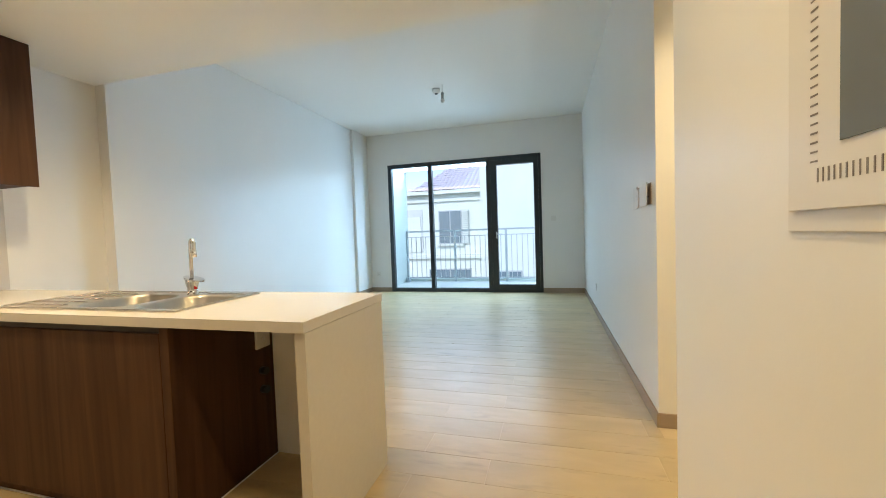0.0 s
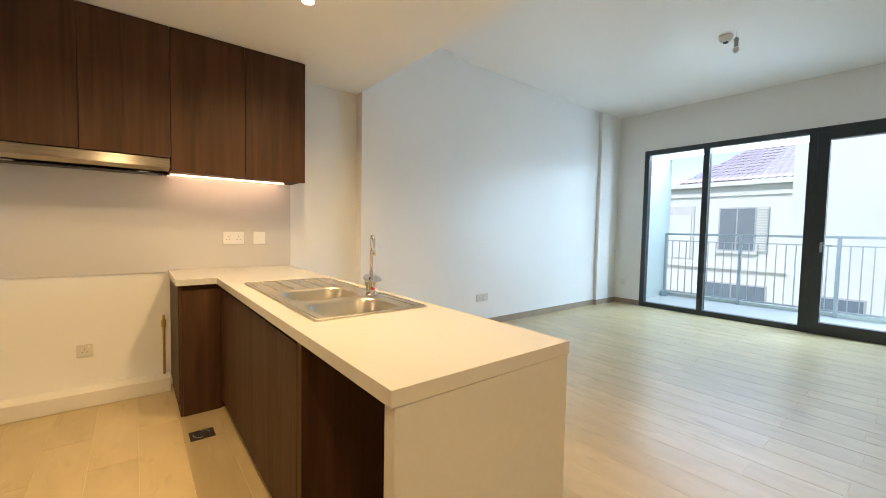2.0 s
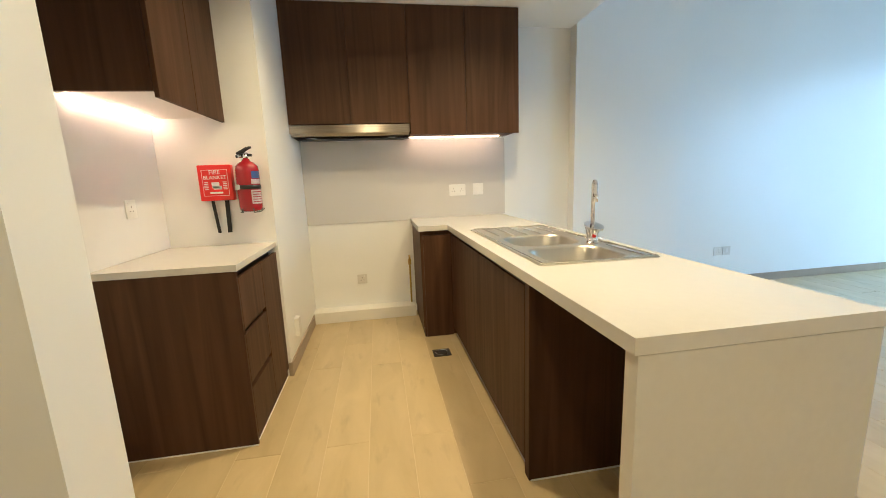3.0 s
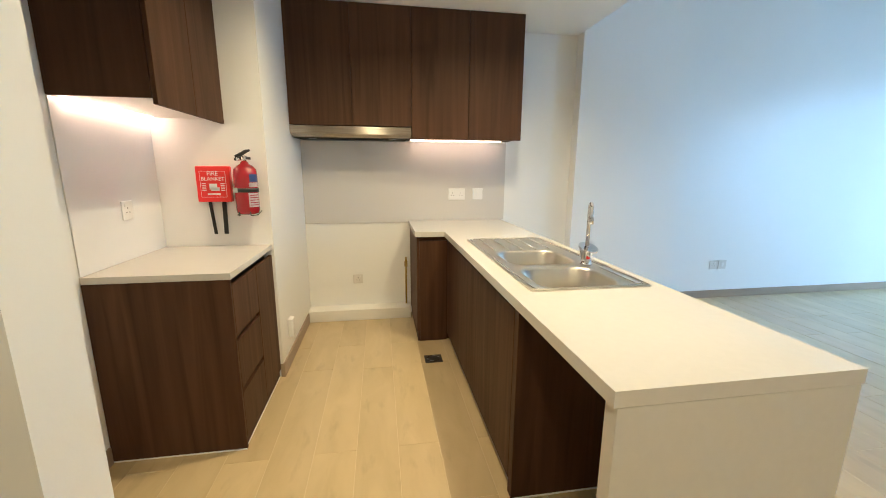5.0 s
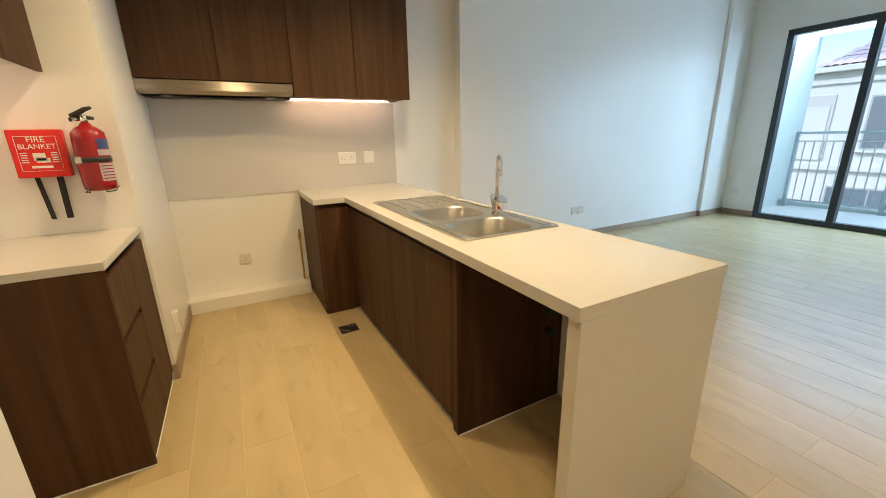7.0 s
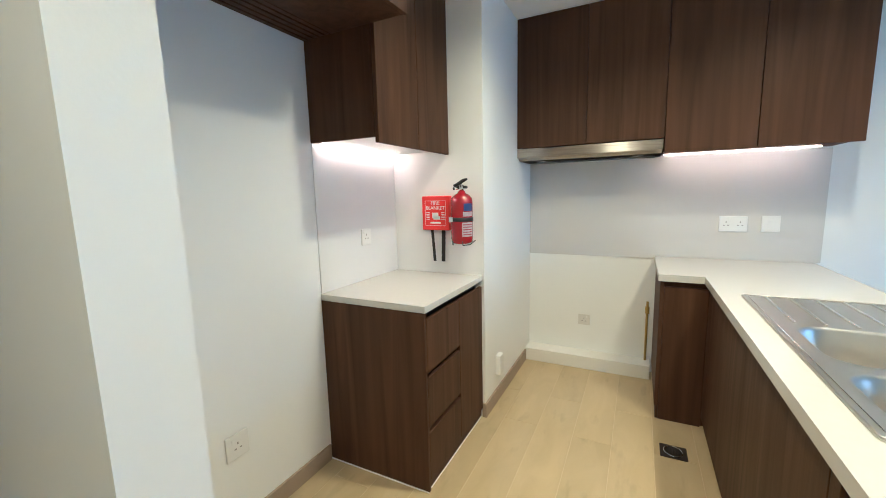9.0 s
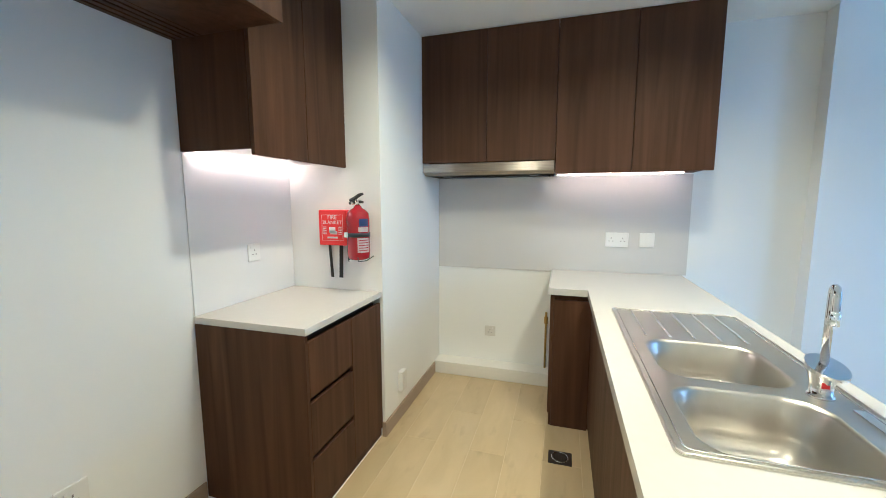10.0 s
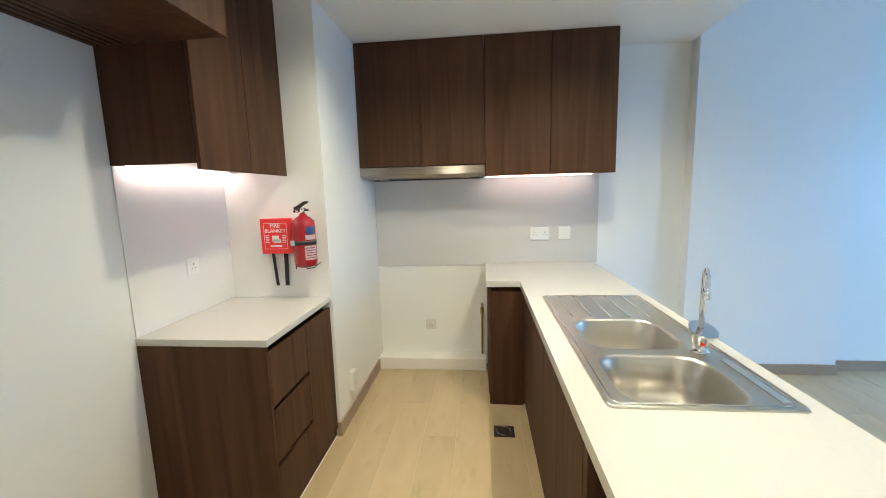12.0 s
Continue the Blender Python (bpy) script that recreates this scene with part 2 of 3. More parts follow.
# ---- the rooms ----
XK, XA, XB, XP, XR = -3.90, -3.785, -3.87, -3.815, 0.48
XN, XH, YP, YN = -2.812, 0.25, 0.115, -0.50
YW, ZK, ZL = 7.684, 2.575, 3.28
floor = structure("floor", [(-4.15, 2.2, -3.2, YW + 0.02, -0.20, -0.0018)], M_GROUT, "pale grout bed under wood-look floor tiles", "floor")
structure("ceiling_kitchen", [(-4.15, 2.2, -3.2, 2.608, ZK, 3.45)], M_CEIL, "low satin white ceiling over kitchen and hall", "ceiling")
structure("ceiling_living", [(-4.15, 2.2, 2.608, YW + 0.25, ZL, 3.45)], M_CEIL, "satin white living room ceiling", "ceiling")
structure("wall_kitchen", [(-4.15, XK, YN, 2.61, 0, ZK)], M_WALL, "white painted kitchen end wall", "wall")
structure("wall_pier", [(XK, XN, YN, YP, 0, ZK)], M_WALL, "white painted pier beside the kitchen niche", "wall")
structure("wall_niche", [(-4.15, -1.077, YN - 0.2, YN, 0, ZK)], M_WALL, "white painted wall behind the fridge space", "wall")
structure("wall_stub", [(-1.077, -0.932, -3.2, 0.212, 0, ZK)], M_WALL, "white painted stub wall beside the fridge space", "wall")
structure("wall_hall", [(-0.932, XH, -3.2, -3.0, 0, ZK)], M_WALL, "white painted wall closing the hall", "wall")
structure("wall_entry", [(XH, 2.0, -3.2, 1.42, 0, ZK)], M_WALL, "white painted hall wall with meter cupboard", "wall")
structure("wall_passage", [(2.0, 2.2, -3.2, 2.61, 0, ZK)], M_WALL, "white painted wall closing the side passage", "wall")
structure("wall_living", [(XR, 2.2, 2.61, YW + 0.25, 0, ZL)], M_WALL, "white painted living room side wall", "wall")
structure("wall_west", [(-4.15, XA, 2.61, 3.755, 0, ZL), (-4.15, XB, 3.755, 7.083, 0, ZL), (-4.15, XP, 7.083, YW, 0, ZL)], M_WALL, "white painted living room wall with shallow steps", "wall")
WX0, WX1, WZ = -3.358, -0.264, 2.635
structure("wall_window", [(-4.15, WX0, YW, YW + 0.25, 0, ZL), (WX1, XR, YW, YW + 0.25, 0, ZL), (WX0, WX1, YW, YW + 0.25, WZ, ZL)], M_WALL, "white painted wall around the balcony doors", "wall")


def baseboard(x0, x1, y0, y1, h=0.085, mat=M_SKIRT):
    structure("baseboard", [(x0, x1, y0, y1, 0.0, h)], mat, "brown wood-look tile skirting along the wall", "baseboard", 0.002)


S = 0.012
baseboard(XR - S, XR, 2.61 - S, YW)
baseboard(XR, 2.0, 2.61 - S, 2.61)
baseboard(WX1, XR - S, YW - S, YW)
baseboard(XP, WX0, YW - S, YW)
baseboard(XP, XP + S, 7.083 - S, YW - S)
baseboard(XB, XP, 7.083 - S, 7.083)
baseboard(XB, XB + S, 3.755, 7.083 - S)
baseboard(XA, XA + S, 2.61, 3.755 + S)
baseboard(-3.752, XN, YP, YP + S, 0.092)
baseboard(XN, XN + S, 0.10, YP + S, 0.092)
baseboard(-2.10, -1.077, YN, YN + S)
baseboard(-1.077 - S, -1.077, YN + S, 0.212 + S)
baseboard(-1.077, -0.932, 0.212, 0.212 + S)
baseboard(-0.932, -0.932 + S, -3.0, 0.212 + S)
baseboard(XH - S, XH, -3.0, 1.42)

# raised white plinth along the cooker space
structure("plinth", [(XK, -3.752, YP, 1.04, 0.0, 0.103)], M_MATT, "white painted plinth under the kitchen end wall", "plinth", 0.004)


# ---- balcony doors ----
def balcony_window():
    w = thing("window_1", (-1.8, YW, 0), "black aluminium balcony glazing with two fixed panes", "window", kind="structure")
    y0, y1 = YW - 0.012, YW + 0.09
    bpart("jamb", (WX0, WX0 + 0.075, y0, y1, 0.0, WZ), M_ALU, w)
    bpart("jamb", (WX1 - 0.05, WX1, y0, y1, 0.0, WZ), M_ALU, w)
    bpart("head", (WX0 + 0.075, WX1 - 0.05, y0, y1, WZ - 0.075, WZ), M_ALU, w)
    bpart("sill", (WX0 + 0.075, WX1 - 0.05, y0, y1, 0.0, 0.075), M_ALU, w)
    bpart("mullion", (-2.485, -2.405, y0, y1, 0.075, WZ - 0.075), M_ALU, w)
    bpart("mullion", (-1.300, -1.215, y0, y1, 0.075, WZ - 0.075), M_ALU, w)
    for a, b in ((WX0 + 0.075, -2.485), (-2.405, -1.300)):
        p = bpart("pane", (a, b, YW + 0.035, YW + 0.045, 0.075, WZ - 0.075), M_GLASS, w, "clear glass pane", 0)
        p.visible_shadow = False
    d = thing("door_1", (-0.7, YW, 0), "closed black aluminium balcony door with glass pane", "door", kind="structure")
    x0, x1, za, zb = -1.213, WX1 - 0.052, 0.076, WZ - 0.077
    bpart("stile", (x0, x0 + 0.115, y0 - 0.008, y1 - 0.01, za, zb), M_ALU, d)
    bpart("stile", (x1 - 0.085, x1, y0 - 0.008, y1 - 0.01, za, zb), M_ALU, d)
    bpart("rail", (x0 + 0.115, x1 - 0.085, y0 - 0.008, y1 - 0.01, zb - 0.09, zb), M_ALU, d)
    bpart("rail", (x0 + 0.115, x1 - 0.085, y0 - 0.008, y1 - 0.01, za, za + 0.075), M_ALU, d)
    p = bpart("pane", (x0 + 0.115, x1 - 0.085, YW + 0.03, YW + 0.04, za + 0.075, zb - 0.09), M_GLASS, d, "clear glass pane", 0)
    p.visible_shadow = False
    h = bmesh.new()
    box(h, x0 + 0.078, x0 + 0.104, y0 - 0.016, y0 - 0.008, 1.05, 1.18, 0.004)
    tube(h, [(x0 + 0.091, y0 - 0.016, 1.14), (x0 + 0.091, y0 - 0.05, 1.14), (x0 + 0.105, y0 - 0.055, 1.14), (x0 + 0.20, y0 - 0.055, 1.135)], 0.008)
    part("door_handle", h, M_RAIL, d, "grey lever handle")


balcony_window()


# ---- outside ----
def balcony():
    structure("balcony_floor", [(-4.15, 2.2, YW + 0.02, 9.56, -0.20, -0.012)], M_BALC, "pale tiled balcony floor", "floor")
    structure("balcony_kerb", [(-3.66, 2.2, 9.44, 9.56, -0.012, 0.05)], M_STUCCO, "low pale kerb at the balcony edge", "kerb", 0.004)
    structure("balcony_wall", [(-4.15, -3.66, YW + 0.25, 9.56, -0.2, 4.2)], M_STUCCO, "cream rendered balcony side wall", "wall")
    r = thing("balcony_railing", (-1.0, 9.40, -0.01), "grey steel balcony railing with upright bars", "railing")
    bpart("top_rail", (-3.655, 2.2, 9.375, 9.425, 1.225, 1.265), M_RAIL, r)
    bpart("middle_rail", (-3.655, 2.2, 9.392, 9.408, 1.10, 1.118), M_RAIL, r)
    bpart("bottom_rail", (-3.655, 2.2, 9.388, 9.412, 0.075, 0.10), M_RAIL, r)
    x = -3.645
    while x < 2.1:
        bpart("post", (x - 0.025, x + 0.025, 9.38, 9.42, -0.012, 1.225), M_RAIL, r)
        for k in range(1, 10):
            xb = x + k * 0.1255
            if xb < 2.15:
                bpart("bar", (xb - 0.007, xb + 0.007, 9.393, 9.407, 0.10, 1.10), M_RAIL, r, bevel=0)
        x += 1.255
    s = thing("floor_box", (-3.58, 9.25, -0.012), "small grey box on the balcony floor", "box")
    bpart("body", (-3.63, -3.53, 9.2, 9.3, -0.012, 0.10), M_RAIL, s, bevel=0.006)


balcony()


def facade_window(parent, x0, x1, z0, z1, y, louvre=0):
    """A recessed window with frame, two panes and a sill, with a louvred shutter at its side."""
    w = bpart("window", (x0, x1, y - 0.02, y + 0.05, z0, z1), M_RAIL, parent, "dark glazed window", 0.004)
    m = (x0 + x1) / 2
    for a, b in ((x0 + 0.05, m - 0.025), (m + 0.025, x1 - 0.05)):
        bpart("pane", (a, b, y - 0.03, y - 0.021, z0 + 0.05, z1 - 0.05), M_PANE, w, "dark glass pane", 0)
    bpart("sill", (x0 - 0.08, x1 + 0.08, y - 0.12, y - 0.002, z0 - 0.09, z0 - 0.003), M_STUCCO, w)
    if louvre:
        s = bpart("shutter", (x1 + 0.02, x1 + louvre, y - 0.07, y - 0.03, z0, z1), M_LOUVRE, parent, "grey louvred shutter", 0.004)
        k = z0 + 0.05
        while k < z1 - 0.06:
            bpart("slat", (x1 + 0.05, x1 + louvre - 0.03, y - 0.10, y - 0.071, k, k + 0.045), M_STUCCO, s, bevel=0)
            k += 0.09


def roof_slope(parent, name, corner, along, up, nu, nv, mat, inside):
    """Curved tiles laid in rows on a slope; inside(u, v) tells where tiles lie."""
    along, up = Vector(along), Vector(up)
    normal = along.cross(up).normalized()
    bm = bmesh.new()
    for i in range(nu):
        for j in range(nv):
            if not inside(i + 0.5, j + 0.5):
                continue
            base = Vector(corner) + along * i + up * j
            rows = []
            for v, lift in ((0.0, 0.022), (1.08, 0.0)):
                rows.append([bm.verts.new(base + along * u + up * v + normal * (lift + 0.035 * math.sin(math.pi * u))) for u in (0, 0.25, 0.5, 0.75, 1.0)])
            for k in range(4):
                bm.faces.new((rows[0][k], rows[0][k + 1], rows[1][k + 1], rows[1][k])).smooth = True
    return part(name, bm, mat, parent, "rows of curved roof tiles")


def opposite_building():
    h = thing("house", (-5.5, 20, -7), "cream rendered house with tiled roof across the street", "house")
    y = 18.0
    bpart("wall", (-12, -2.6, y, y + 8, -7, 3.15), M_STUCCO, h, bevel=0)
    bpart("eave", (-7.0, -2.6, y - 0.27, y, 3.02, 3.185), M_STUCCO, h, bevel=0.01)
    bpart("cornice", (-7.0, -2.6, y - 0.07, y - 0.001, 2.66, 2.84), M_STUCCO, h, bevel=0.02)
    bpart("band", (-12, -2.6, y - 0.12, y - 0.001, -0.02, 0.14), M_STUCCO, h, bevel=0.01)
    facade_window(h, -5.25, -4.12, 0.66, 2.25, y, 0.34)
    facade_window(h, -5.80, -3.72, -1.15, -0.52, y)
    # No recess is cut: the terrace's shade is this flat panel's grey.
    b = bpart("terrace", (-7.4, -6.05, y - 0.03, y - 0.002, 0.3, 2.35), M_LOUVRE, h, "flat panel with terrace shade in its grey", 0.01)
    bpart("door", (-6.95, -6.15, y - 0.05, y - 0.031, 0.3, 2.0), M_STUCCO, b, "pale terrace door", 0.004)
    up = (0.0, 0.30, 0.155)
    roof_slope(h, "roof", (-6.72, y - 0.18, 3.17), (0.22, 0, 0), up, 34, 24, M_TILEG, lambda u, v: u > v * 0.636)
    roof_slope(h, "roof_end", (-6.72, y - 0.18 + 24 * 0.30, 3.17), (0, -0.30, 0), (0.14, 0, 0.155), 24, 24, M_TILEW, lambda u, v: 24 - u > v)
    roof_slope(h, "roof_edge", (-6.75, y - 0.23, 3.185), (0.22, 0, 0), up, 19, 1, M_TILEW, lambda u, v: True)
    n = thing("apartment_house", (0, 18, -7), "white rendered house wing across the street", "house")
    bpart("wall", (-2.9, 6, 16.2, 24, -7, 8), M_STUCCO, n, bevel=0)
    facade_window(n, -2.35, -1.25, -1.0, -0.45, 16.2)
    structure("ground", [(-600, 600, 9.56, 1200, -7.2, -7.0)], M_GROUND, "pale paved ground between the houses", "ground")


opposite_building()


# ---- kitchen ----
def door_front(parent, name, dims, label=""):
    return bpart(name, dims, M_WOOD, parent, label, 0.0018)


def peninsula():
    # sink cabinet
    c = thing("base_cabinet", (-2.4, 1.6, 0), "walnut laminate sink cabinet under the white worktop", "cabinet")
    bpart("body", (-3.222, -1.666, 1.313, 1.895, 0.085, 0.70), M_WOOD, c, bevel=0)
    bpart("side_panel", (-1.664, -1.618, 1.293, 1.895, 0.0, 0.858), M_WOOD, c)
    bpart("kickboard", (-3.222, -1.667, 1.322, 1.335, 0.0, 0.085), M_WOOD, c)
    bpart("finger_channel", (-3.222, -1.667, 1.302, 1.313, 0.826, 0.857), M_DARK, c, "finger channel with recess shade in its colour")
    xs = (-3.223, -1.667)
    for a, b in zip(xs, xs[1:]):
        door_front(c, "door", (a + 0.0012, b - 0.0012, 1.293, 1.312, 0.06, 0.825))
    s = bpart("socket_box", (-1.617, -1.603, 1.76, 1.86, 0.62, 0.72), M_PLASTIC, c, "white socket outlet", 0.004)
    bpart("rocker", (-1.6029, -1.598, 1.80, 1.82, 0.66, 0.68), M_WHITE, s)
    for z in (0.50, 0.40):
        t = bmesh.new()
        tube(t, [(-1.617, 1.80, z), (-1.583, 1.80, z)], 0.02)
        part("pipe_stub", t, M_BLACK, c, "black capped pipe stub")
    bpart("sealant", (-3.222, -1.667, 1.3155, 1.3215, 0.0, 0.006), M_WHITE, c, "white sealant line along the floor", 0)
    bpart("sealant", (-1.6175, -1.613, 1.30, 1.895, 0.0, 0.005), M_WHITE, c, "white sealant line along the floor", 0)
    # corner unit beside the cooker space
    k = thing("corner_cabinet", (-3.6, 1.15, 0), "narrow walnut laminate corner cabinet", "cabinet")
    bpart("body", (-3.89, -3.242, 1.075, 1.895, 0.0, 0.858), M_WOOD, k, bevel=0)
    door_front(k, "end_panel", (-3.89, -3.224, 1.052, 1.074, 0.085, 0.858))
    bpart("kickboard", (-3.89, -3.23, 1.060, 1.074, 0.0, 0.084), M_WOOD, k)
    door_front(k, "filler", (-3.2415, -3.2235, 1.075, 1.292, 0.0, 0.825))
    # white end panel and back panel
    e = thing("end_panel", (-0.985, 1.6, 0), "white quartz end panel of the peninsula", "panel")
    bpart("panel", (-1.010, -0.965, 1.276, 1.926, 0.0, 0.858), M_STONE, e, bevel=0.002)
    b = thing("back_panel", (-1.3, 1.87, 0), "plain white panel closing the appliance space", "panel")
    bpart("panel", (-3.89, -1.011, 1.896, 1.918, 0.0, 0.858), M_WALL, b)
    # worktop with the sink cut out
    w = thing("worktop", (-2.4, 1.6, 0.86), "white quartz peninsula worktop with sink cutout", "worktop")
    bm = slab(bmesh.new(), [(-3.899, 1.040), (-3.205, 1.040), (-3.205, 1.266), (-0.963, 1.266), (-0.963, 1.930), (-3.899, 1.930)],
              [rounded(-2.80, -1.67, 1.372, 1.85, 0.03)[::-1]], 0.860, 0.900)
    part("slab", bm, M_STONE, w)


def sink():
    s = thing("sink", (-2.26, 1.6, 0.9), "stainless steel double bowl sink with drainer", "sink")
    bowls = [(-2.398, -2.058, 1.418, 1.772), (-1.998, -1.668, 1.410, 1.764)]
    holes = [rounded(*b, 0.085, 7) for b in bowls]
    d = part("deck", slab(bmesh.new(), rounded(-2.825, -1.650, 1.352, 1.875, 0.02), [h[::-1] for h in holes], 0.9005, 0.9045), M_STEEL, s)
    rim = bmesh.new()
    edge = [(x, y, 0.9052) for x, y in rounded(-2.820, -1.655, 1.357, 1.870, 0.02)]
    tube(rim, edge + edge[:1], 0.0035, 8, False)
    part("rim", rim, M_STEEL, d)
    for (x0, x1, y0, y1), h in zip(bowls, holes):
        bm = bmesh.new()
        rings = []
        for inset, z in ((-0.006, 0.9052), (0.0, 0.9045), (0.006, 0.895), (0.014, 0.80), (0.022, 0.752), (0.045, 0.735), (0.09, 0.730)):
            rings.append([bm.verts.new((x, y, z)) for x, y in rounded(x0 + inset, x1 - inset, y0 + inset, y1 - inset, max(0.085 - inset * 0.2, 0.03), 7)])
        for a, b in zip(rings, rings[1:]):
            for k in range(len(a)):
                bm.faces.new((a[k], a[(k + 1) % len(a)], b[(k + 1) % len(a)], b[k])).smooth = True
        bm.faces.new(rings[-1])
        bmesh.ops.recalc_face_normals(bm, faces=bm.faces[:])
        bowl = part("bowl", bm, M_STEEL, s, "deep pressed steel bowl")
        w = bmesh.new()
        cx, cy = (x0 + x1) / 2, (y0 + y1) / 2
        tube(w, [(cx, cy, 0.7305), (cx, cy, 0.735)], [0.045, 0.038], 24)
        part("waste", w, M_CHROME, bowl, "chrome waste")
    for k in range(5):
        y = 1.435 + k * 0.085
        part("drainer_rib", box(bmesh.new(), -2.800, -2.425, y - 0.0050, y + 0.0050, 0.9035, 0.9105, 0.0028, 3), M_RIB, s)
    g = bmesh.new()
    box(g, -1.965, -1.685, 1.818, 1.846, 0.9040, 0.9100, 0.0028, 3)
    part("raised_ledge", g, M_RIB, s, "raised ledge in highlight steel behind the bowls")
    step = bmesh.new()
    line = [(x, y, 0.9048) for x, y in rounded(-2.803, -1.672, 1.374, 1.853, 0.02)]
    tube(step, line + line[:1], 0.0022, 8, False)
    part("pressed_step", step, M_RIB, s, "pressed step round the deck")


def faucet():
    f = thing("faucet", (-2.036, 1.79, 0.905), "chrome sink mixer tap with tall spout", "faucet")
    x, y = -2.036, 1.79
    bm = bmesh.new()
    tube(bm, [(x, y, 0.9046), (x, y, 0.911), (x, y, 0.912), (x, y, 0.94), (x, y, 0.972), (x, y, 0.986), (x, y, 0.989)], [0.030, 0.030, 0.025, 0.026, 0.033, 0.036, 0.030], 28)
    part("body", bm, M_CHROME, f)
    bm = bmesh.new()
    pts = [(x, y, 0.985), (x, y, 1.15)]
    for k in range(13):
        a = math.pi * k / 12
        pts.append((x + 0.020 - 0.020 * math.cos(a), y - 0.006 + 0.006 * math.cos(a), 1.186 + 0.022 * math.sin(a)))
    pts += [(x + 0.040, y - 0.012, 1.15), (x + 0.040, y - 0.012, 1.125)]
    tube(bm, pts, 0.0095, 16)
    tube(bm, [(x + 0.040, y - 0.012, 1.15), (x + 0.040, y - 0.012, 1.112)], 0.0118, 16)
    part("spout", bm, M_CHROME, f)
    bm = bmesh.new()
    slab(bm, [(x + 0.012 + 0.058 * math.cos(k * math.tau / 24), y + 0.043 * math.sin(k * math.tau / 24)) for k in range(24)], [], 0.990, 0.999)
    bmesh.ops.rotate(bm, verts=bm.verts[:], cent=(x, y, 0.99), matrix=Matrix.Rotation(radians(14), 3, "Y"))
    part("lever", bm, M_CHROME, f, "chrome lever")
    bm = bmesh.new()
    box(bm, x + 0.0225, x + 0.0275, y - 0.013, y + 0.005, 0.936, 0.954, 0.002)
    part("hot_mark", bm, M_REDP, f, "small red mark")


def upper_cabinets():
    ys = (0.116, 0.588, 1.047, 1.508, 1.957)
    for name, a, b, z0 in (("wall_cabinet", 0, 2, 1.700), ("wall_cabinet", 2, 4, 1.609)):
        c = thing(name, (-3.75, ys[a], z0), "dark walnut wall cabinet above the " + ("extractor hood" if a == 0 else "worktop"), "cabinet")
        bpart("body", (XK + 0.002, -3.521, ys[a] + 0.001, ys[b] - 0.002, z0 + 0.012, 2.572), M_WOOD, c, bevel=0)
        for i in range(a, b):
            door_front(c, "door", (-3.520, -3.501, ys[i] + 0.0018, ys[i + 1] - 0.0018, z0, 2.571))
        if a == 2:
            led = bpart("led_strip", (-3.795, -3.779, 1.06, 1.87, 1.614, 1.6205), M_LEDS, c, "glowing led strip", 0.002)


def hood():
    h = thing("extractor_hood", (-3.7, 0.55, 1.64), "slim stainless steel extractor hood under the cabinet", "hood")
    bpart("body", (XK + 0.009, -3.540, 0.118, 1.042, 1.634, 1.699), M_HOOD, h)
    bpart("front", (-3.539, -3.512, 0.114, 1.044, 1.633, 1.697), M_HOOD, h, "brushed steel pull-out front", 0.003)
    bm = box(bmesh.new(), -3.86, -3.514, 0.122, 1.038, 1.612, 1.6325)
    for v in bm.verts:
        if v.co.x > -3.6 and v.co.z < 1.62:
            v.co.x -= 0.035
    part("lip", bm, M_HOOD, h, "slanted steel lower lip")
    for y in (0.26, 0.90):
        bpart("hood_light", (-3.68, -3.63, y - 0.03, y + 0.03, 1.6085, 1.6115), M_PLASTIC, h, "small unlit hood light", 0.001)
    bpart("underside", (-3.85, -3.70, 0.15, 1.01, 1.6075, 1.6115), M_BLACK, h, "dark filter plate")


